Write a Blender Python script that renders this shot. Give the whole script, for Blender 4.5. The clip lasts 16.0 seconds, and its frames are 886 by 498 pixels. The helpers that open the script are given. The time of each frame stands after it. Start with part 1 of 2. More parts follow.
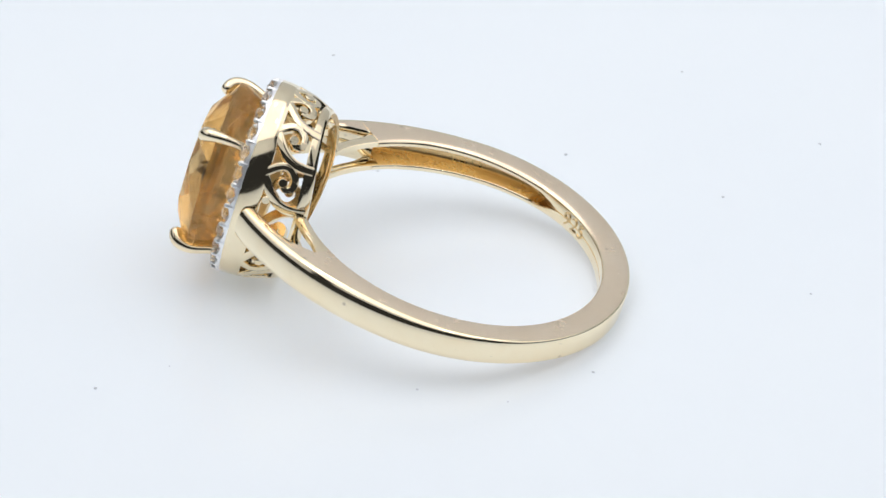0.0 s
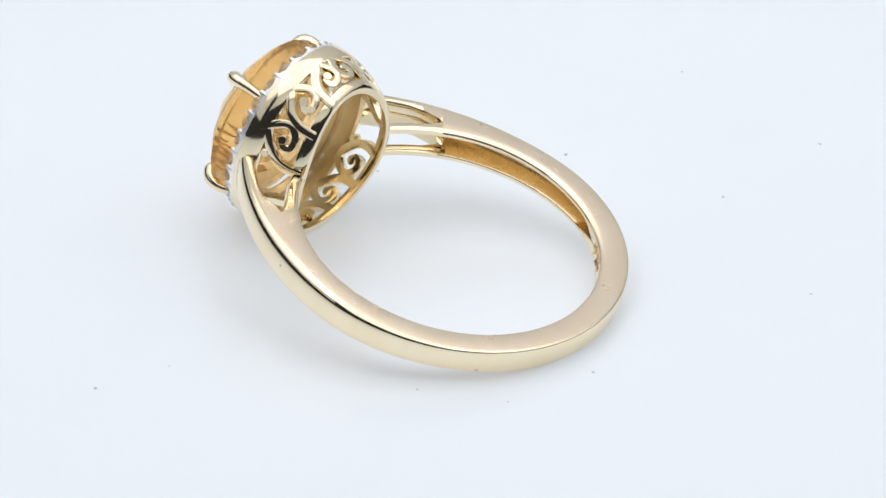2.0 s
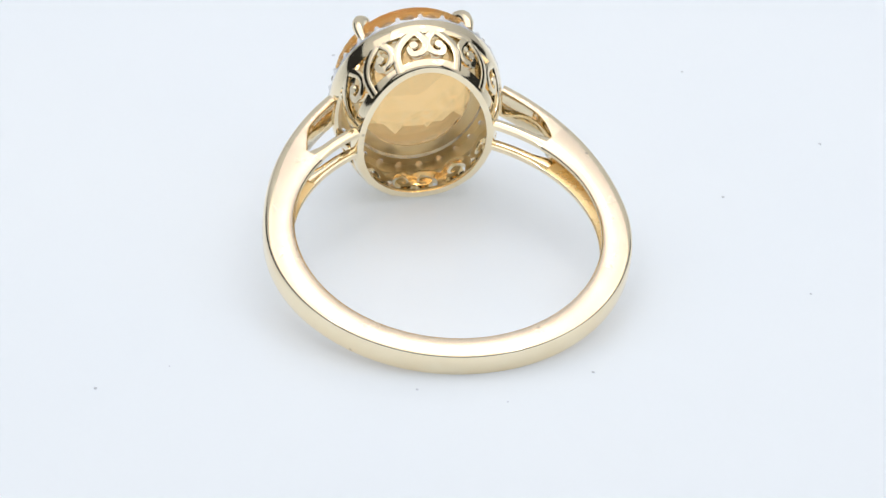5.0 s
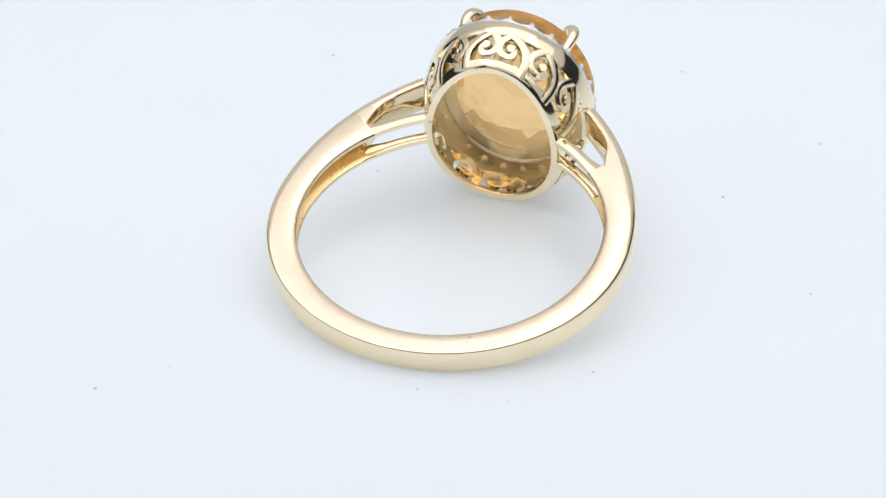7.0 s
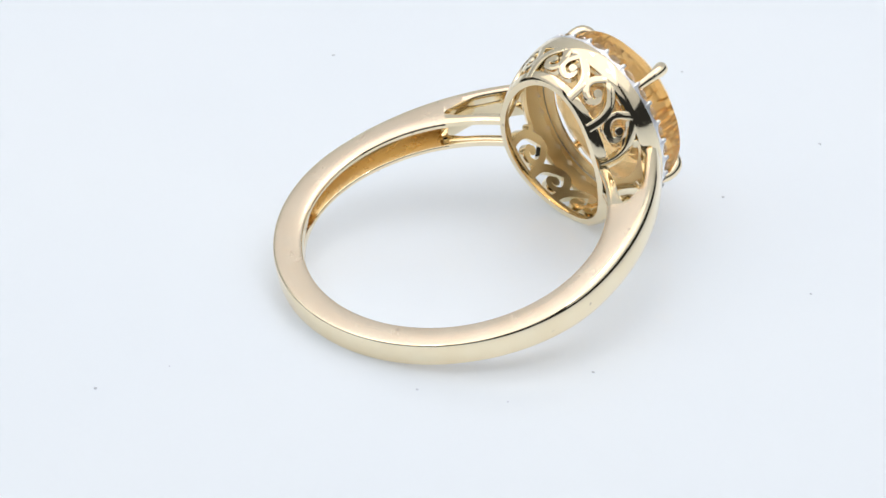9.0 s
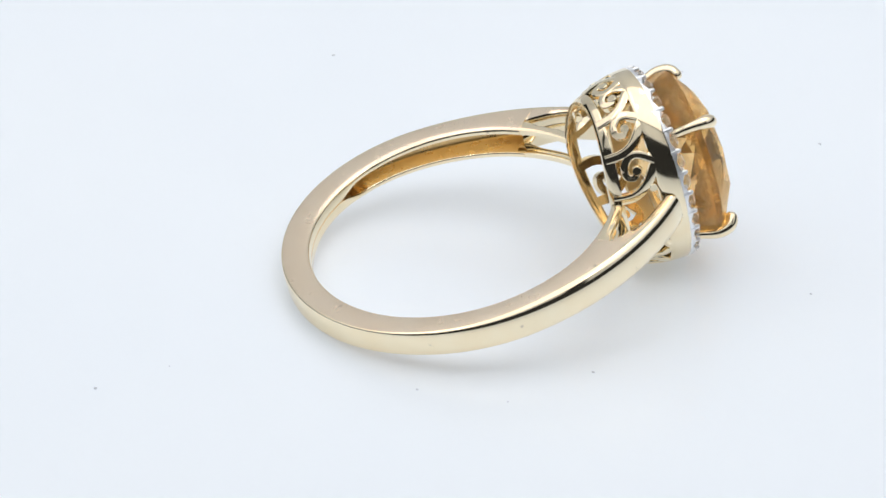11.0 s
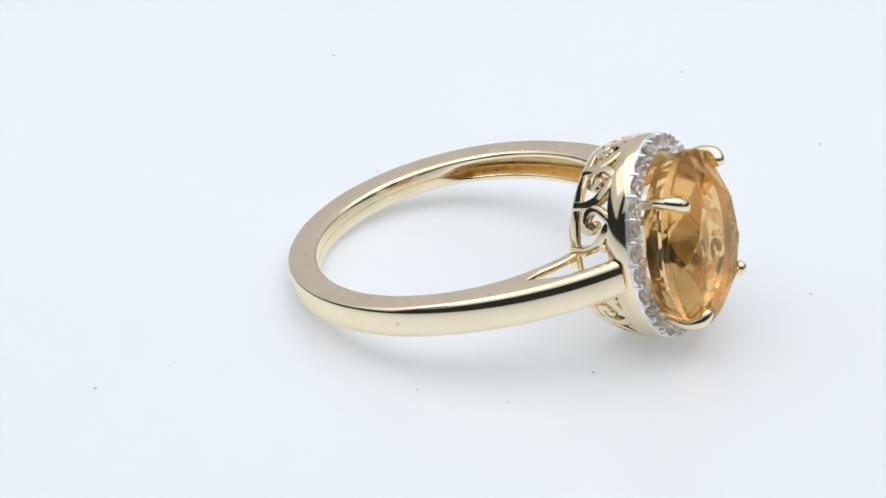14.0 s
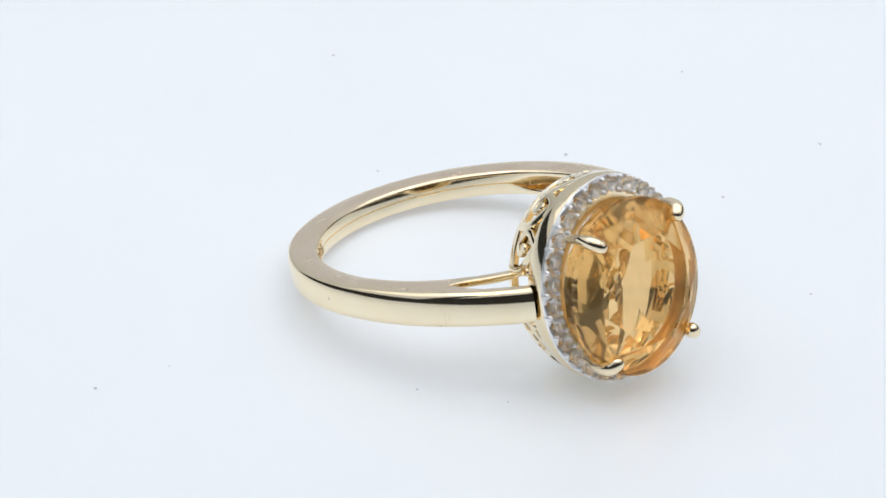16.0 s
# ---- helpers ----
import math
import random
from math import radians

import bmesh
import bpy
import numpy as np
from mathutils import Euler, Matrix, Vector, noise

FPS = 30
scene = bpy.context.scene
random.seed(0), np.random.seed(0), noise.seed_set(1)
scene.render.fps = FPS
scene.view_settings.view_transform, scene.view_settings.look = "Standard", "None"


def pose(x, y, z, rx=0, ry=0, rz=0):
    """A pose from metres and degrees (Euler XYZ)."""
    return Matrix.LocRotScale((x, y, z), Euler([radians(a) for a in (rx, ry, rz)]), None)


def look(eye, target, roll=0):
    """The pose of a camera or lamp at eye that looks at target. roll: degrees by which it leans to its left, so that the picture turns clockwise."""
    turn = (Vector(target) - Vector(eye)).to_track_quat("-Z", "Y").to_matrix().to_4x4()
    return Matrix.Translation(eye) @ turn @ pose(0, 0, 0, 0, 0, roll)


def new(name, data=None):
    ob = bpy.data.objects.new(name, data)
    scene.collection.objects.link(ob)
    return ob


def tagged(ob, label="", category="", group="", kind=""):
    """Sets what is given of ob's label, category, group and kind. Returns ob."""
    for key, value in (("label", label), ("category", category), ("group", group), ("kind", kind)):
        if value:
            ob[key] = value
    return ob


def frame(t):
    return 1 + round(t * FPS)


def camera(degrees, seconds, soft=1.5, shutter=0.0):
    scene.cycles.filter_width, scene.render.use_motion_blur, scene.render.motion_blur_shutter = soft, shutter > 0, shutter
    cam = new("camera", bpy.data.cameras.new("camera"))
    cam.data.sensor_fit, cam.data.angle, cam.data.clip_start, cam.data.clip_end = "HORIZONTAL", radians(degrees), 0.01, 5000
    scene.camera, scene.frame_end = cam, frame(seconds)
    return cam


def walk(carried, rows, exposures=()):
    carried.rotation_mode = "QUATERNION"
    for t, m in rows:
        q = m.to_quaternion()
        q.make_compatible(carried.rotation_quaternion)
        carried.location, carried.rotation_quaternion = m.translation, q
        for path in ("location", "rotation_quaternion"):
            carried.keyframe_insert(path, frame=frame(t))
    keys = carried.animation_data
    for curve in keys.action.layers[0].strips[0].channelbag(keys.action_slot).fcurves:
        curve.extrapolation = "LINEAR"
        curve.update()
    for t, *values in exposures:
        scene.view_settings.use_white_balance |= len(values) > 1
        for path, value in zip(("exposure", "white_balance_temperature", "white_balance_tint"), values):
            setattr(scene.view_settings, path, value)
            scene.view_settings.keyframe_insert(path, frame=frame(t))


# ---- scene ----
# The camera stands still on a tripod; the ring turns below it.
cam = camera(9.6, 16.0, soft=1.5)
AIM = 0.00246            # height of the aimed point over the table
ELEV = radians(30.38)
DIST = 0.3047
eye = Vector((0, -DIST * math.cos(ELEV), AIM + DIST * math.sin(ELEV)))
yaw = radians(-0.199)
ahead = Vector((math.sin(yaw) * math.cos(ELEV), math.cos(yaw) * math.cos(ELEV), -math.sin(ELEV)))
standing = look(eye, eye + ahead, 1.62)
walk(cam, [(0, standing), (16, standing)])

# ---- world, lamps ----
world = bpy.data.worlds.new("dim_room")
scene.world = world
world.use_nodes = True
world.node_tree.nodes["Background"].inputs[0].default_value = (0.022, 0.023, 0.025, 1)
world.node_tree.nodes["Background"].inputs[1].default_value = 1.0


def area(name, at, target, sx, sy, watts, colour=(1, 1, 1)):
    data = bpy.data.lights.new(name, "AREA")
    data.shape, data.size, data.size_y, data.energy, data.color = "RECTANGLE", sx, sy, watts, colour
    ob = new(name, data)
    ob.matrix_world = look(at, target)
    return ob


area("softbox_top", (0, 0.02, 0.34), (0, 0.02, 0), 0.44, 0.44, 0.50, (1.0, 0.99, 0.985))
area("softbox_side", (-0.19, 0.02, 0.21), (0, 0, 0.01), 0.20, 0.18, 0.05)
area("softbox_side", (0.19, 0.02, 0.21), (0, 0, 0.01), 0.20, 0.18, 0.05)
area("led_spot", (-0.11, -0.03, 0.30), (0, 0, 0.01), 0.022, 0.022, 0.02, (1, 0.97, 0.93))
area("led_spot", (0.11, -0.03, 0.30), (0, 0, 0.01), 0.022, 0.022, 0.02, (1, 0.97, 0.93))
area("led_spot", (0.02, 0.13, 0.30), (0, 0, 0.01), 0.022, 0.022, 0.02, (1, 0.97, 0.93))
scene.view_settings.exposure = 0.16

# ---- materials ----
MM = 0.001


def material(name, colour, rough=0.5, metal=0.0, spec=0.5):
    mat = bpy.data.materials.new(name)
    mat.use_nodes = True
    bsdf = mat.node_tree.nodes["Principled BSDF"]
    bsdf.inputs["Base Color"].default_value = (*colour, 1)
    bsdf.inputs["Roughness"].default_value = rough
    bsdf.inputs["Metallic"].default_value = metal
    bsdf.inputs["Specular IOR Level"].default_value = spec
    return mat, mat.node_tree, bsdf


def noise_node(nt, scale, detail=3, stretch=(1, 1, 1), rough=0.55):
    tc, mp, nz = nt.nodes.new("ShaderNodeTexCoord"), nt.nodes.new("ShaderNodeMapping"), nt.nodes.new("ShaderNodeTexNoise")
    mp.inputs["Scale"].default_value = stretch
    nz.inputs["Scale"].default_value, nz.inputs["Detail"].default_value, nz.inputs["Roughness"].default_value = scale, detail, rough
    nt.links.new(tc.outputs["Object"], mp.inputs["Vector"])
    nt.links.new(mp.outputs["Vector"], nz.inputs["Vector"])
    return nz


def ramp(nt, src, stops):
    r = nt.nodes.new("ShaderNodeValToRGB")
    while len(r.color_ramp.elements) < len(stops):
        r.color_ramp.elements.new(0.5)
    for e, (p, c) in zip(r.color_ramp.elements, stops):
        e.position, e.color = p, (*c, 1) if len(c) == 3 else c
    nt.links.new(src, r.inputs["Fac"])
    return r


def bump(nt, bsdf, src, strength, distance):
    b = nt.nodes.new("ShaderNodeBump")
    b.inputs["Strength"].default_value, b.inputs["Distance"].default_value = strength, distance
    nt.links.new(src, b.inputs["Height"])
    nt.links.new(b.outputs["Normal"], bsdf.inputs["Normal"])


def metal_material(name, light, deep, rough_lo, rough_hi, scratch=0.25, pits=0.0):
    mat, nt, bsdf = material(name, light, rough_lo, 1.0)
    tone = noise_node(nt, 420, 3)
    r = ramp(nt, tone.outputs["Fac"], [(0.3, deep), (0.7, light)])
    base = r.outputs["Color"]
    if pits:                                    # sparse casting pits and tarnish dots
        tc, vo = nt.nodes.new("ShaderNodeTexCoord"), nt.nodes.new("ShaderNodeTexVoronoi")
        vo.inputs["Scale"].default_value = 620
        nt.links.new(tc.outputs["Object"], vo.inputs["Vector"])
        dot = ramp(nt, vo.outputs["Distance"], [(0.03, (1, 1, 1)), (0.09, (0, 0, 0))])
        mix = nt.nodes.new("ShaderNodeMix")
        mix.data_type = "RGBA"
        amount = nt.nodes.new("ShaderNodeMath")
        amount.operation = "MULTIPLY"
        amount.inputs[1].default_value = pits
        nt.links.new(dot.outputs["Color"], amount.inputs[0])
        nt.links.new(amount.outputs[0], mix.inputs[0])
        nt.links.new(base, mix.inputs[6])
        mix.inputs[7].default_value = (0.30, 0.22, 0.16, 1)
        base = mix.outputs[2]
    nt.links.new(base, bsdf.inputs["Base Color"])
    wear = noise_node(nt, 700, 5, (1, 1, 1), 0.7)
    rr = ramp(nt, wear.outputs["Fac"], [(0.25, (rough_lo,) * 3), (0.8, (rough_hi,) * 3)])
    nt.links.new(rr.outputs["Color"], bsdf.inputs["Roughness"])
    fine = noise_node(nt, 6500, 4, (1, 1, 0.5), 0.6)
    bump(nt, bsdf, fine.outputs["Fac"], scratch, 0.000006)
    return mat


def gem_material(name, colour, ior, window, seen):
    """Cut stone: refraction that deepens at every pass, and a share of light that goes straight through."""
    mat = bpy.data.materials.new(name)
    mat.use_nodes = True
    nt = mat.node_tree
    nt.nodes.remove(nt.nodes["Principled BSDF"])
    glass, clear, mix = nt.nodes.new("ShaderNodeBsdfGlass"), nt.nodes.new("ShaderNodeBsdfTransparent"), nt.nodes.new("ShaderNodeMixShader")
    glass.inputs["Color"].default_value = (*colour, 1)
    glass.inputs["IOR"].default_value = ior
    glass.inputs["Roughness"].default_value = 0.0
    clear.inputs["Color"].default_value = (*seen, 1)
    mix.inputs[0].default_value = window
    nt.links.new(glass.outputs[0], mix.inputs[1])
    nt.links.new(clear.outputs[0], mix.inputs[2])
    nt.links.new(mix.outputs[0], nt.nodes["Material Output"].inputs["Surface"])
    return mat


GOLD = metal_material("polished_pale_gold", (0.98, 0.865, 0.64), (0.96, 0.815, 0.57), 0.06, 0.13, 0.15, 0.5)
SATIN = metal_material("satin_pale_gold", (1.0, 0.85, 0.665), (0.97, 0.795, 0.595), 0.25, 0.285, 0.12, 0.8)
CAST = metal_material("cast_gold_inside", (0.99, 0.85, 0.58), (0.97, 0.79, 0.50), 0.30, 0.46, 0.4)
# deeper orange: the gold's bounced light in the hollow is put into this colour
HOLLOW = metal_material("rough_gold_bounce_tint", (0.94, 0.70, 0.36), (0.90, 0.63, 0.30), 0.22, 0.36, 0.4)
# darker, duller gold that sets the digits off from the band
STAMP = metal_material("darker_stamped_gold", (0.80, 0.62, 0.36), (0.66, 0.48, 0.26), 0.25, 0.4)
WHITE_METAL = metal_material("rhodium_plated_metal", (0.96, 0.965, 0.98), (0.93, 0.94, 0.965), 0.32, 0.48)
CITRINE = gem_material("citrine", (1.0, 0.84, 0.59), 1.54, 0.10, (1.0, 0.80, 0.47))
CLEAR = gem_material("clear_crystal", (1.0, 1.0, 1.0), 2.2, 0.45, (1.0, 1.0, 1.0))

TABLE, nt, bsdf = material("white_gloss_acrylic", (0.76, 0.80, 0.86), 0.22)
cloud = noise_node(nt, 35, 2)
tone = ramp(nt, cloud.outputs["Fac"], [(0.3, (0.745, 0.79, 0.85)), (0.7, (0.77, 0.81, 0.86))])
nt.links.new(tone.outputs["Color"], bsdf.inputs["Base Color"])
smear = noise_node(nt, 900, 3)
gloss = ramp(nt, smear.outputs["Fac"], [(0.35, (0.20,) * 3), (0.75, (0.26,) * 3)])
nt.links.new(gloss.outputs["Color"], bsdf.inputs["Roughness"])
bsdf.inputs["Emission Color"].default_value = (0.88, 0.94, 1.0, 1)   # faint glow added to the tabletop to lift the shadows round the ring
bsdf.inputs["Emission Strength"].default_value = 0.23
FABRIC, nt, bsdf = material("white_tent_fabric", (0.73, 0.735, 0.74), 0.9)
weave = noise_node(nt, 900, 3)
bump(nt, bsdf, weave.outputs["Fac"], 0.2, 0.0002)
DUST, _, _ = material("grey_dust", (0.68, 0.72, 0.77), 0.9)

# ---- mesh helpers (lengths in millimetres) ----


def finish(bm, sharp=38):
    bmesh.ops.recalc_face_normals(bm, faces=bm.faces[:])
    for f in bm.faces:
        f.smooth = True
    for e in bm.edges:
        if len(e.link_faces) == 2 and e.calc_face_angle(0) > radians(sharp):
            e.smooth = False


def part(name, bm, mat, parent=None, label="", sharp=38, scale=MM):
    finish(bm, sharp)
    bmesh.ops.scale(bm, vec=(scale,) * 3, verts=bm.verts[:])
    me = bpy.data.meshes.new(name)
    bm.to_mesh(me)
    bm.free()
    me.materials.append(mat)
    ob = new(name, me)
    ob.parent = parent
    return tagged(ob, label)


def loft(rings, closed=False, bm=None):
    """Skin over rings of points of one count; ends are capped unless closed."""
    bm = bm or bmesh.new()
    rows = [[bm.verts.new(p) for p in r] for r in rings]
    n, m = len(rows), len(rows[0])
    for i in range(n if closed else n - 1):
        a, b = rows[i], rows[(i + 1) % n]
        for j in range(m):
            bm.faces.new((a[j], a[(j + 1) % m], b[(j + 1) % m], b[j]))
    if not closed:
        bm.faces.new(rows[0][::-1])
        bm.faces.new(rows[-1])
    return bm


def smooth_path(points, steps):
    """Catmull-Rom through the points."""
    pts = [Vector(p) for p in points]
    pts = [2 * pts[0] - pts[1]] + pts + [2 * pts[-1] - pts[-2]]
    out = []
    for i in range(1, len(pts) - 2):
        for k in range(steps):
            t = k / steps
            a, b, c, d = pts[i - 1:i + 3]
            out.append(0.5 * (2 * b + (c - a) * t + (2 * a - 5 * b + 4 * c - d) * t * t + (3 * b - a - 3 * c + d) * t ** 3))
    return out + [pts[-2]]


def superellipse(n, power):
    out = []
    for k in range(n):
        a = 2 * math.pi * k / n
        c, s = math.cos(a), math.sin(a)
        out.append((math.copysign(abs(c) ** power, c), math.copysign(abs(s) ** power, s)))
    return out


def ball(bm, at, r, axis_scale=(1, 1, 1), u=10, v=7):
    m = Matrix.Translation(at) @ Matrix.Diagonal((r * axis_scale[0], r * axis_scale[1], r * axis_scale[2], 1))
    bmesh.ops.create_uvsphere(bm, u_segments=u, v_segments=v, radius=1, matrix=m)


# ---- setting: table and light tent ----


def box_between(lo, hi):
    bm = bmesh.new()
    bmesh.ops.create_cube(bm, size=1)
    for v in bm.verts:
        v.co = [lo[k] + (v.co[k] + 0.5) * (hi[k] - lo[k]) for k in range(3)]
    bmesh.ops.bevel(bm, geom=bm.edges[:], offset=0.6, segments=2, affect="EDGES")
    return bm


def structure(name, lo, hi, mat, label, category):
    ob = part(name, box_between(lo, hi), mat)
    return tagged(ob, label, category, kind="structure")


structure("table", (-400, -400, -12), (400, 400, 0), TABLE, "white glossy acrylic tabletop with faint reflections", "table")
structure("wall_west", (-232, -150, 95), (-228, 230, 360), FABRIC, "white fabric side diffuser hanging over the table", "wall")
structure("wall_east", (228, -150, 95), (232, 230, 360), FABRIC, "white fabric side diffuser hanging over the table", "wall")
structure("wall_north", (-227, 226, 0.2), (227, 230, 360), FABRIC, "white fabric backdrop behind the table", "wall")
structure("wall_south", (-227, -220, 192), (227, -216, 360), FABRIC, "white fabric flap over the camera's side", "wall")
structure("ceiling", (-235, -225, 361), (235, 235, 364), FABRIC, "white fabric roof of a light tent", "ceiling")

# ---- the ring: x to the gem, z along the finger, origin in the middle of the hoop ----
ring = tagged(new("ring"), "pale gold ring with oval orange citrine and white halo, lying sideways", "ring")
R_IN = 8.88


def polar(r, phi, z):
    return Vector((r * math.cos(phi), r * math.sin(phi), z))


def ease(x, lo, hi):
    t = min(1, max(0, (x - lo) / (hi - lo)))
    return t * t * (3 - 2 * t)


def outer_r(deg):
    """Outer radius of the shank at that many degrees from the gem."""
    return 10.54 + 0.15 * math.sin(radians(deg)) ** 2 + 2.42 * max(0, (86 - deg) / 62) ** 2.0


def sag(deg):
    """The band sits a little lower on the finger towards the shoulders."""
    return -0.13 * ease(180 - deg, 40, 120)


def half_w(deg):
    return 0.74 + 0.31 * ease(180 - deg, 40, 120)


def dome(deg):
    """How far the outside of the band falls off to its edges, and how squarely."""
    k = ease(150 - deg, 0, 90)
    return 0.16 + 0.42 * k, 4.0 - 1.4 * k


DOME = (0.0, 0.28, 0.5, 0.68, 0.80, 0.89, 0.95, 0.985, 1.0)


def outer_face(ro, hw, deg):
    """Domed outside of the band, from -z to +z."""
    drop, power = dome(deg)
    half = [(ro - drop * (1 - (1 - f ** power) ** (1 / power)), hw * f) for f in DOME]
    return [(r, -z) for r, z in half[:0:-1]] + half


OUTER = 2 * len(DOME) - 1


def shank_section(deg):
    hw, ro = half_w(deg), outer_r(deg)
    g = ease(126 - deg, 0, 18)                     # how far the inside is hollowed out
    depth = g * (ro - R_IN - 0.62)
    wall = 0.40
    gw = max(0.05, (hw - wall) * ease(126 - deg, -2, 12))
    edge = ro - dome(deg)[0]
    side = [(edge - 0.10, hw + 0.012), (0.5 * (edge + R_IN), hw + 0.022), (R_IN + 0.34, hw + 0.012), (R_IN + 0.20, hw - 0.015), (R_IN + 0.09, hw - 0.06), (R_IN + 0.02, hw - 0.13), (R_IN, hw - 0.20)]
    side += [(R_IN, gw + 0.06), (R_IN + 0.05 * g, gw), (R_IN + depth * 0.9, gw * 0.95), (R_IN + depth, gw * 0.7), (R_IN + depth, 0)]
    return outer_face(ro, hw, deg) + side + [(r, -z) for r, z in side[::-1][1:]]


def shank():
    rings = []
    for k in range(161):
        deg = 47 + k * (313 - 47) / 160
        fold = deg if deg <= 180 else 360 - deg
        rings.append([polar(r, radians(deg), z + sag(fold)) for r, z in shank_section(fold)])
    return loft(rings)


def dress(ob, ring_size, brushed, hollow_tint=()):
    """Brushed flat sides and a bounce-tinted hollow on a band skinned from rings of that size."""
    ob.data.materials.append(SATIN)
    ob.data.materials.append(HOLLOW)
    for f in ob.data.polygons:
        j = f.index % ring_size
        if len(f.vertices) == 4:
            f.material_index = 1 if j in brushed else 2 if j in hollow_tint else 0
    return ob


COUNT = len(shank_section(60))
SIDE_A = range(OUTER - 1, OUTER + 4)
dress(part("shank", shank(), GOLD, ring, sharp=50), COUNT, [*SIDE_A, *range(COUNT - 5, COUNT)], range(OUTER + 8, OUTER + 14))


def shoulder_arm(side):
    """Outer strip of the split shoulder, from the shank up to the halo."""
    rings = []
    for k in range(17):
        deg = 49 - k * 24.5 / 16
        hw, ro = half_w(deg), outer_r(deg)
        edge = ro - dome(deg)[0]
        th = max(0.92 + 0.80 * ease(deg, 36, 49.5), ro - edge + 0.25)
        flank = [(edge - 0.10, hw + 0.005), (ro - th + 0.1, hw - 0.01), (ro - th, hw - 0.12)]
        rings.append([polar(r, side * radians(deg), z + sag(deg)) for r, z in outer_face(ro, hw, deg) + flank + [(r, -z) for r, z in flank[::-1]]])
    return loft(rings)


def inner_rail(side, up):
    """Thin rail of the split shoulder, along the finger hole to the gallery rim."""
    rings = []
    oval = superellipse(12, 0.6)
    for k in range(13):
        t = k / 12
        deg = 50 - 25.5 * t
        z = up * (half_w(deg) - 0.23) + sag(deg)
        rr = R_IN + 0.36 + 0.12 * t
        thick = 0.34 + 0.22 * ease(deg, 40, 50)
        rings.append([polar(rr + (thick - 0.34) + thick * a, side * radians(deg), z + 0.235 * b) for a, b in oval])
    return loft(rings)


for side in (1, -1):
    dress(part("shoulder_arm", shoulder_arm(side), GOLD, ring, sharp=50), OUTER + 6, (OUTER - 1, OUTER, OUTER + 4, OUTER + 5))
    for up in (1, -1):
        part("inner_rail", inner_rail(side, up), GOLD, ring)

# gallery: u runs round the head from +z towards +y, v from the rim (0) up to the halo (1)
RIM_Y, RIM_Z, TOP_Y, TOP_Z, TOP_X, HEAD_Z = 4.12, 5.28, 5.14, 5.98, 12.2, -0.13


def basket(u, v, out=0.0):
    bulge = 0.22 * math.sin(math.pi * v)
    a = RIM_Y + (TOP_Y - RIM_Y) * v + bulge + out
    b = RIM_Z + (TOP_Z - RIM_Z) * v + bulge + out
    y, z = a * math.sin(u), b * math.cos(u)
    x0 = 8.24 + 0.72 * math.cos(u) ** 2
    return Vector((x0 + (TOP_X - x0) * v, y, z + HEAD_Z))


gallery = part("gallery", loft([[basket(u, v, o) for v, o in ((0.66, 0.0), (0.69, 0.05), (0.82, 0.06), (0.96, 0.05), (1.0, 0.0), (1.0, -0.45), (0.80, -0.45), (0.68, -0.42), (0.65, -0.2))]
                                for u in [2 * math.pi * k / 96 for k in range(96)]], closed=True), GOLD, ring, "pierced gold gallery under the halo")
gallery.data.materials.append(CAST)
for f in gallery.data.polygons:
    if f.normal.dot(Vector((0, f.center.y, f.center.z)).normalized()) < -0.3:
        f.material_index = 1


def rim():
    rings = []
    for k in range(96):
        u = 2 * math.pi * k / 96
        rings.append([basket(u, dv, o) for dv, o in ((-0.035, -0.02), (-0.01, 0.03), (0.03, 0.045), (0.09, 0.045), (0.12, 0.03), (0.14, -0.03), (0.14, -0.40), (0.10, -0.45), (-0.01, -0.45), (-0.035, -0.40))])
    return loft(rings, closed=True)


part("rim", rim(), GOLD, gallery)


def plate(p, out):
    """Point, outward normal and a tangent of the basket at (u, v)."""
    here = basket(p[0], p[1], out)
    du = (basket(p[0] + 0.01, p[1], out) - basket(p[0] - 0.01, p[1], out)).normalized()
    dv = (basket(p[0], p[1] + 0.01, out) - basket(p[0], p[1] - 0.01, out)).normalized()
    outw = du.cross(dv).normalized()
    if outw.dot(Vector((0, here.y, here.z))) < 0:
        outw = -outw
    return here, outw, du


def ribbon(path, wide, tip):
    """A flat sawn bar along points (u, v) on the basket; wide at the root, tip at the end."""
    box = [(-1, -1), (1, -1), (1, 0.62), (0.94, 0.9), (0.80, 1), (-0.80, 1), (-0.94, 0.9), (-1, 0.62)]
    rings = []
    for i, p in enumerate(path):
        a, b = path[max(0, i - 1)], path[min(len(path) - 1, i + 1)]
        here, outw, _ = plate(p, -0.2)
        along = (basket(b[0], b[1], -0.19) - basket(a[0], a[1], -0.19)).normalized()
        across = along.cross(outw).normalized()
        w = wide + (tip - wide) * i / (len(path) - 1)
        rings.append([here + across * (w * c) + outw * (0.24 * s) for c, s in box])
    return loft(rings)


def button(bm, p, r):
    """Flat round end of a curl."""
    here, outw, du = plate(p, -0.19)
    side = outw.cross(du)
    turns = [2 * math.pi * k / 14 for k in range(14)]
    loft([[here + outw * h + (du * math.cos(a) + side * math.sin(a)) * (r * k) for a in turns] for h, k in ((-0.24, 1), (0.15, 1), (0.215, 0.95), (0.25, 0.82))], bm=bm)


def unit_path(unit, points, mirror_y, mirror_z, steps=6):
    root, pitch = unit

    def place(a, v):
        u = radians(root + pitch * a)
        if mirror_z:
            u = math.pi - u
        return Vector(((-u if mirror_y else u), v, 0))
    return smooth_path([place(a, v) for a, v in points], steps)


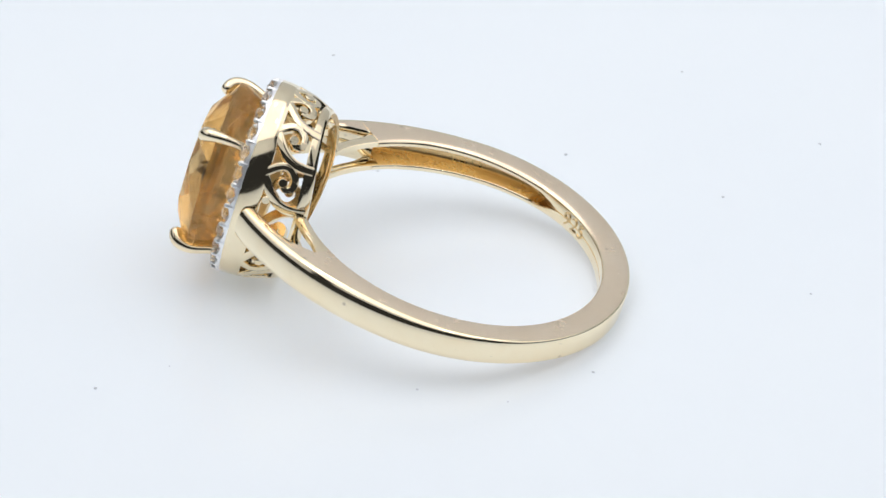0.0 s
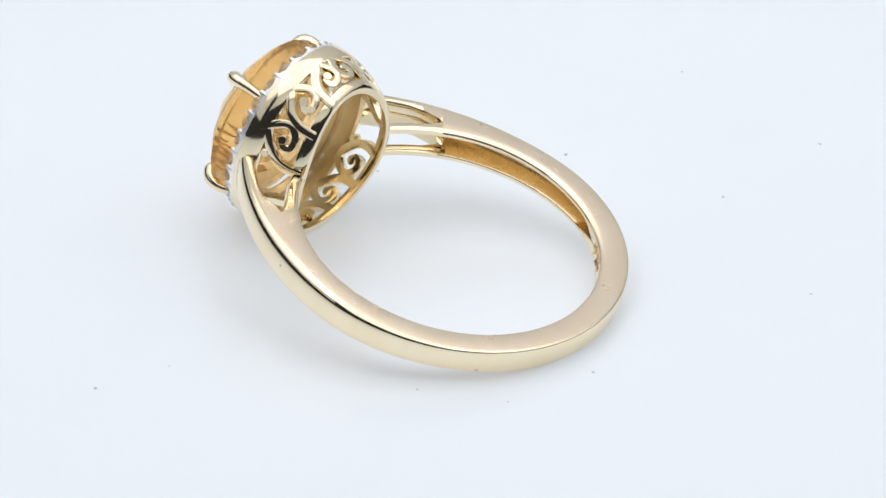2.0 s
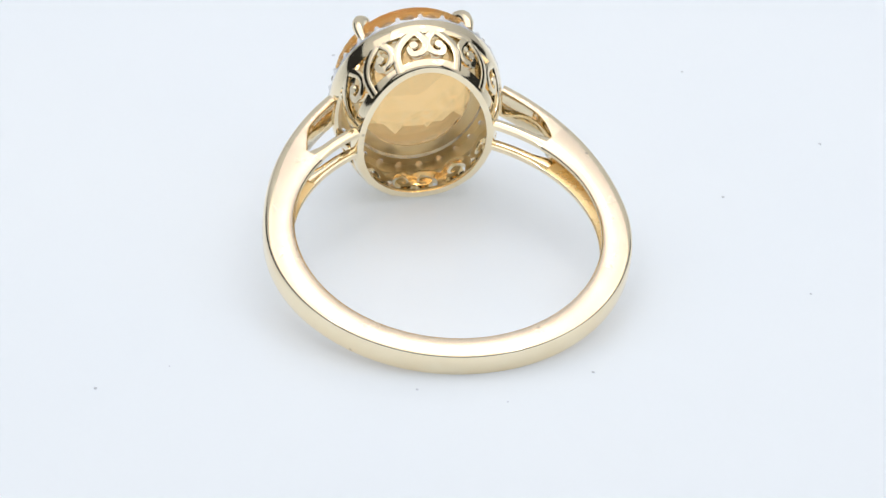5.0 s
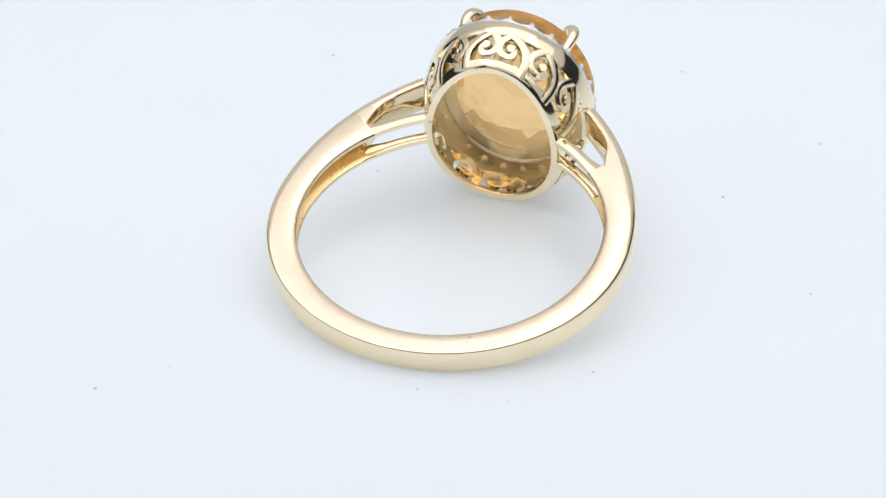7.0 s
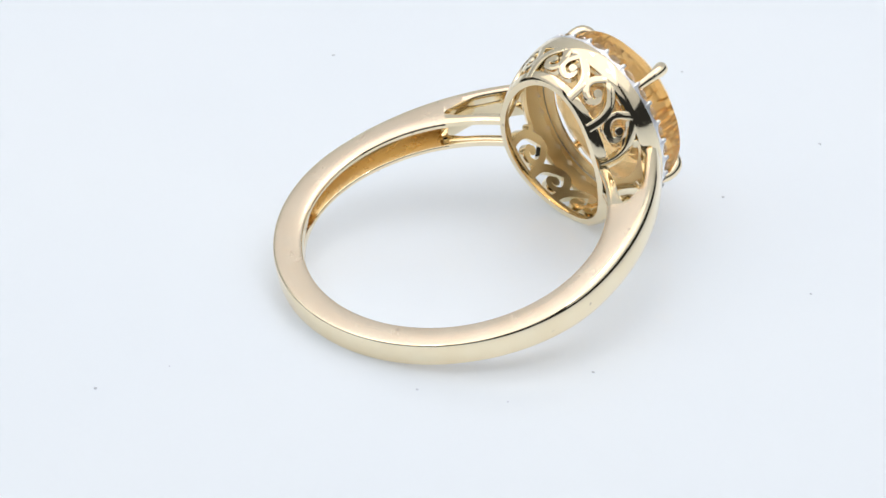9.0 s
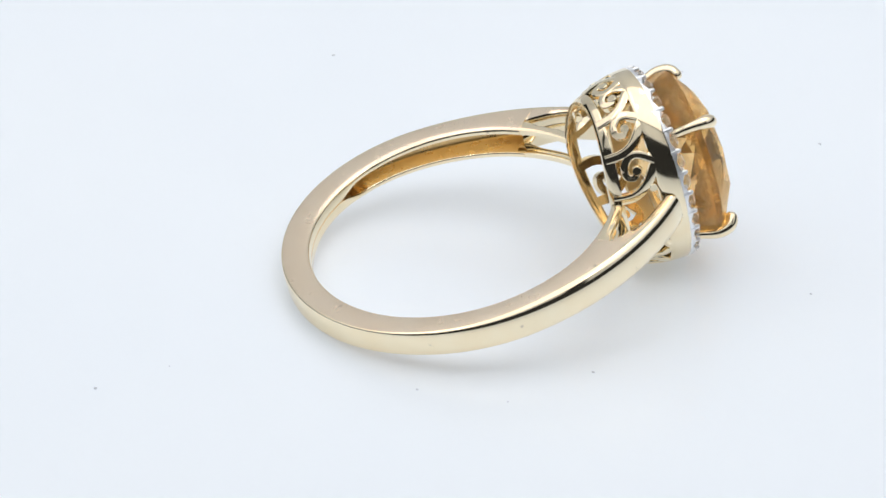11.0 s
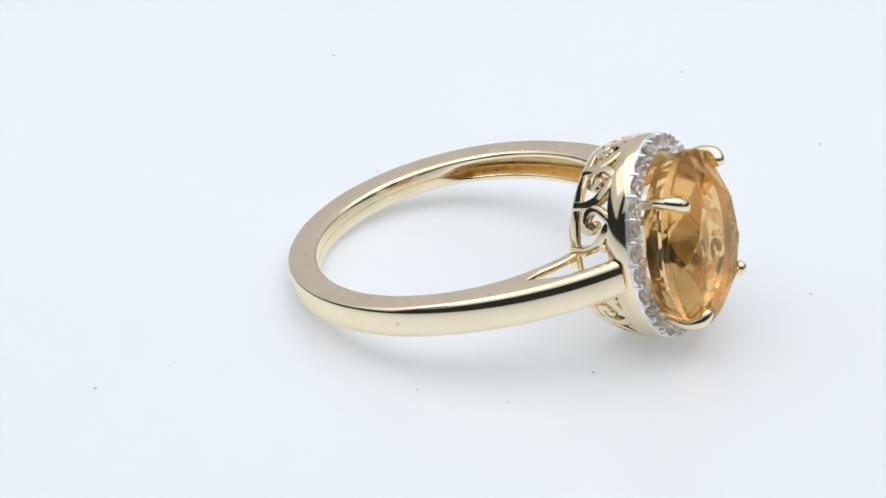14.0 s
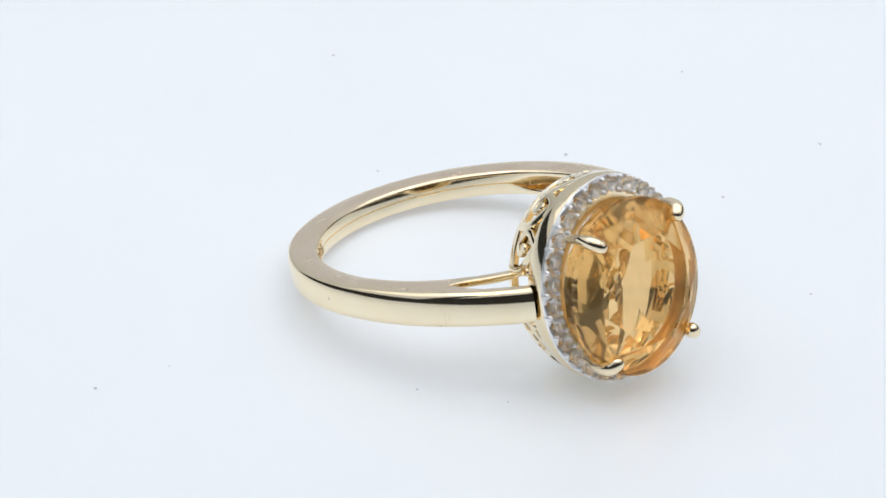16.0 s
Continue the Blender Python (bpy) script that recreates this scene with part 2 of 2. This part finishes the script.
def scroll(unit, my, mz):
    """Curl that springs from the band and rolls up into a round end."""
    path = unit_path(unit, ((0.14, 0.84), (-0.06, 0.66), (-0.21, 0.50), (-0.20, 0.36), (-0.02, 0.265), (0.20, 0.28), (0.25, 0.38), (0.12, 0.43)), my, mz)
    bm = ribbon(path, 0.27, 0.19)
    button(bm, path[-1], 0.30)
    return bm


def rib(unit, my, mz):
    """Sickle from the same root down to the rim."""
    return ribbon(unit_path(unit, ((-0.10, 0.82), (0.14, 0.68), (0.36, 0.58), (0.55, 0.46), (0.66, 0.32), (0.69, 0.18), (0.68, 0.03)), my, mz), 0.26, 0.28)


def leaf(unit, my, mz):
    bm = bmesh.new()
    button(bm, unit_path(unit, ((0.50, 0.62), (0.56, 0.60)), my, mz)[-1], 0.26)
    return bm


UNITS = ((6, 25), (31, 26.5), (58, 28))
for my in (False, True):
    for mz in (False, True):
        for unit in UNITS:
            part("scroll", scroll(unit, my, mz), GOLD, gallery, "sawn gold curl with a round end")
            part("rib", rib(unit, my, mz), GOLD, gallery)
        part("leaf", leaf(UNITS[2], my, mz), GOLD, gallery)

# halo: a ring of drilled seats with one clear stone in each
HALO_Y, HALO_Z, STONES = 4.66, 5.49, 26


def oval_angles(ay, az, n, start=0.0):
    """Angles that step round an oval by equal lengths."""
    fine = 3600
    us = [2 * math.pi * k / fine for k in range(fine + 1)]
    acc = [0.0]
    for k in range(fine):
        acc.append(acc[-1] + math.hypot(ay * (math.sin(us[k + 1]) - math.sin(us[k])), az * (math.cos(us[k + 1]) - math.cos(us[k]))))
    return [float(np.interp((start + k) / n * acc[-1], acc, us)) for k in range(n)]


def on_oval(u, out, x):
    t = Vector((0, HALO_Y * math.cos(u), -HALO_Z * math.sin(u))).normalized()
    nrm = Vector((0, -t.z, t.y))
    if nrm.dot(Vector((0, math.sin(u), math.cos(u)))) < 0:
        nrm = -nrm
    return Vector((x, HALO_Y * math.sin(u), HALO_Z * math.cos(u) + HEAD_Z)) + nrm * out


SEAT_LO, SEAT_HI, HOLE = 11.98, 12.48, 0.33
stone_u = oval_angles(HALO_Y, HALO_Z, STONES, 0.5)
edge_u = oval_angles(HALO_Y, HALO_Z, STONES, 0.0)


def halo_seat(k):
    """One drilled cell of the halo."""
    u0, u1 = edge_u[k], edge_u[(k + 1) % STONES]
    if u1 < u0:
        u1 += 2 * math.pi
    um, hw = stone_u[k], 0.50
    bm = bmesh.new()
    border = [(-1, -1), (0, -1), (1, -1), (1, 0), (1, 1), (0, 1), (-1, 1), (-1, 0)]
    cols = []
    mid = on_oval(um, 0, 0)
    tan = (on_oval(um + 0.01, 0, 0) - on_oval(um - 0.01, 0, 0)).normalized()
    outw = (on_oval(um, 1, 0) - mid).normalized()
    for a, b in border:
        uu = um + (a * (u1 - um) if a > 0 else a * (um - u0))
        n = math.hypot(a, b)
        hole = mid + tan * (HOLE * a / n) + outw * (HOLE * b / n)
        wide = mid + tan * (0.43 * a / n) + outw * (0.42 * b / n)
        top, low = on_oval(uu, b * hw, SEAT_HI - (0.24 if a == 0 else 0)), on_oval(uu, b * (hw - 0.03), SEAT_LO)
        cols.append([bm.verts.new(p) for p in (top, wide + Vector((SEAT_HI - (0.24 if a == 0 else 0.02), 0, 0)), hole + Vector((SEAT_HI - 0.20, 0, 0)), mid + (hole - mid) * 0.6 + Vector((SEAT_LO, 0, 0)), low)])
    for i in range(8):
        a, b = cols[i], cols[(i + 1) % 8]
        for j in range(5):
            bm.faces.new((a[j], b[j], b[(j + 1) % 5], a[(j + 1) % 5]))
    return bm


def gold_below(ob, x):
    """The rhodium stops at that height; the underside is bare gold."""
    ob.data.materials.append(CAST)
    for f in ob.data.polygons:
        f.material_index = 1 if f.center.x < x * MM else 0
    return ob


halo = part("halo", loft([[on_oval(u, o, x) for o, x in ((0.46, 12.1), (0.51, 12.16), (0.51, 12.26), (0.49, 12.30), (0.44, 12.28), (0.44, 12.1))] for u in oval_angles(HALO_Y, HALO_Z, 104)], closed=True), WHITE_METAL, ring, "white metal halo set with small clear stones")
for k in range(STONES):
    gold_below(part("seat", halo_seat(k), WHITE_METAL, halo, sharp=30), 12.02)


def brilliant(n, table, girdle, crown_h, pav_h, girdle_h, ay=1.0, az=1.0, full=False):
    """A faceted stone round x, as the hull of its corners."""
    bm = bmesh.new()

    def add(x, s, count, shift):
        for k in range(count):
            a = 2 * math.pi * (k + shift) / count
            bm.verts.new((x, s * ay * math.sin(a), s * az * math.cos(a)))
    add(crown_h, table, n, 0.5)
    add(crown_h * 0.55, table + (girdle - table) * 0.60, n, 0.0)
    around = 5 * n if full else 2 * n
    add(girdle_h, girdle, around, 0.0)
    add(-girdle_h, girdle, around, 0.0)
    if full:
        add(-pav_h * 0.45, girdle * 0.92, 2 * n, 0.5)
        add(-pav_h * 0.74, girdle * 0.58, n, 0.5)
    else:
        add(-pav_h * 0.52, girdle * 0.60, n, 0.5)
    add(-pav_h, girdle * 0.06, n, 0.0)
    bmesh.ops.convex_hull(bm, input=bm.verts[:])
    loose = [v for v in bm.verts if not v.link_faces]
    bmesh.ops.delete(bm, geom=loose, context="VERTS")
    bmesh.ops.dissolve_limit(bm, angle_limit=radians(1.5), verts=bm.verts[:], edges=bm.edges[:])
    return bm


small = part("stone", brilliant(8, 0.25, 0.45, 0.17, 0.36, 0.03), CLEAR, halo, "small clear faceted stone", sharp=1)
rng = random.Random(5)
for k in range(STONES):
    ob = small if k == 0 else new("stone", small.data)
    ob.parent = halo
    tagged(ob, "small clear faceted stone")
    at = on_oval(stone_u[k], 0, SEAT_HI + 0.17) * MM
    ob.matrix_basis = Matrix.Translation(at) @ pose(0, 0, 0, rng.uniform(0, 45), rng.uniform(-5, 5), rng.uniform(-5, 5))


def bead():
    prof = [(-0.25, 0.15), (0.22, 0.15), (0.31, 0.135), (0.37, 0.09), (0.40, 0.03)]
    return loft([[Vector((x, r * math.cos(a), r * math.sin(a))) for a in [2 * math.pi * q / 8 for q in range(8)]] for x, r in prof])


grain = part("bead", bead(), WHITE_METAL, halo)
first = True
for k in range(STONES):
    for out in (0.38, -0.38):
        ob = grain if first else new("bead", grain.data)
        first = False
        ob.parent = halo
        ob.matrix_basis = Matrix.Translation(on_oval(edge_u[k], out, SEAT_HI - 0.12) * MM)

# collar under the big stone, then the stone and its claws
GEM_Y, GEM_Z, GIRDLE_X, GEM_OFF = 4.5, 5.15, 14.18, -0.28


def collar():
    rings = []
    for k in range(72):
        u = 2 * math.pi * k / 72
        rings.append([Vector((x, (GEM_Y + o) * math.sin(u), (GEM_Z + o) * math.cos(u) + HEAD_Z)) for x, o in
                      ((12.02, -1.15), (11.97, -0.9), (11.97, -0.42), (12.30, -0.42), (12.46, -0.46), (12.46, -0.62), (12.35, -0.80), (12.2, -1.05))])
    return loft(rings, closed=True)


part("collar", collar(), CAST, ring)
gem = part("gemstone", brilliant(8, 0.64, 1.0, 1.42, 3.0, 0.2, GEM_Y, GEM_Z, True), CITRINE, ring, "oval faceted orange citrine", sharp=1)
gem.location = (GIRDLE_X * MM, 0, GEM_OFF * MM)


def claw(sy, sz):
    a = radians(44)
    d = Vector((0, sy * math.sin(a) * GEM_Y, sz * math.cos(a) * GEM_Z))
    n = Vector((0, d.y / GEM_Y ** 2, d.z / GEM_Z ** 2)).normalized()
    path = smooth_path([d + n * o + Vector((x, 0, GEM_OFF)) for x, o in ((12.3, -0.30), (13.0, -0.14), (14.0, 0.16), (14.72, 0.08), (15.08, -0.24), (15.18, -0.76))], 4)
    rings, m = [], len(path)
    for i, p in enumerate(path):
        t = i / (m - 1)
        along = (path[min(m - 1, i + 1)] - path[max(0, i - 1)]).normalized()
        side = along.cross(n).normalized()
        up = side.cross(along)
        r = 0.28 + 0.14 * ease(t, 0.2, 0.7)
        if t > 0.86:
            r *= math.sqrt(max(0.03, 1 - ((t - 0.86) / 0.14) ** 2))
        rings.append([p + side * (r * math.cos(q)) + up * (r * math.sin(q)) for q in [2 * math.pi * j / 12 for j in range(12)]])
    return loft(rings)


for sy in (1, -1):
    for sz in (1, -1):
        part("claw", claw(sy, sz), GOLD, ring)

# stamped fineness mark inside the hoop
curve = bpy.data.curves.new("stamp", "FONT")
curve.body, curve.size, curve.extrude, curve.align_x, curve.align_y = "925", 1.25, 0.05, "LEFT", "CENTER"
curve.space_character = 1.15
text = new("stamp", curve)
flat = bpy.data.meshes.new_from_object(text.evaluated_get(bpy.context.evaluated_depsgraph_get()))
bpy.data.objects.remove(text)
for v in flat.vertices:
    phi = radians(-128.5) - v.co.x / R_IN
    v.co = polar(R_IN - 0.012 - v.co.z, phi, v.co.y) * MM
flat.materials.append(STAMP)
stamp = new("stamp", flat)
stamp.parent = ring
tagged(stamp, "stamped digits 925")

# ---- sensor dust, stood in for by small specks laid on the table ----


def dust(x, y, size, mat, label, long=1.0, turn=0.0):
    bm = bmesh.new()
    bmesh.ops.create_icosphere(bm, subdivisions=2, radius=1)
    for v in bm.verts:
        k = 1 + 0.35 * noise.noise(v.co * 1.7 + Vector((x, y, 0)))
        v.co = Vector((v.co.x * size * long * k, v.co.y * size * k, (v.co.z + 0.8) * size * 0.35))
    ob = part("sensor_dust_speck", bm, mat)
    ob.matrix_basis = pose(x * MM, y * MM, 0, 0, 0, turn)
    tagged(ob, label, "dust", "dust on the table")


for x, y, size in ((-20.1, -12.4, 0.11), (-2.1, -11.5, 0.08), (7.8, -9.1, 0.10), (15.7, 11.3, 0.10), (-8.2, 27.7, 0.10), (20.5, 0.3, 0.08), (3.0, -12.5, 0.06), (6.3, 15.9, 0.11), (-16.1, -9.8, 0.05), (13.6, 26.9, 0.07), (21.8, 18.2, 0.09), (-5.0, 13.2, 0.08)):
    dust(x, y, size, DUST, "tiny grey speck standing for sensor dust, laid on the acrylic", 1.2, x * 40)

# ---- the turntable's motion ----
HEADING, TILT, LEAN = 168.72, 14.1, 0.42


def ring_pose(t):
    turn = math.degrees(0.23716 * t - 0.01715 * (t - 8) ** 2 / 100 + 0.00207 * ((t - 8) / 8) ** 3)
    lying = pose(-0.000454, -0.000542, 0.000753, 0, 0, HEADING) @ pose(0, 0, 0, LEAN, -TILT, 0)
    return Matrix.Translation((0, 0, AIM)) @ pose(0, 0, 0, 0, 0, -turn) @ lying


def motions():
    walk(ring, [(t, ring_pose(t)) for t in range(17)])


motions()
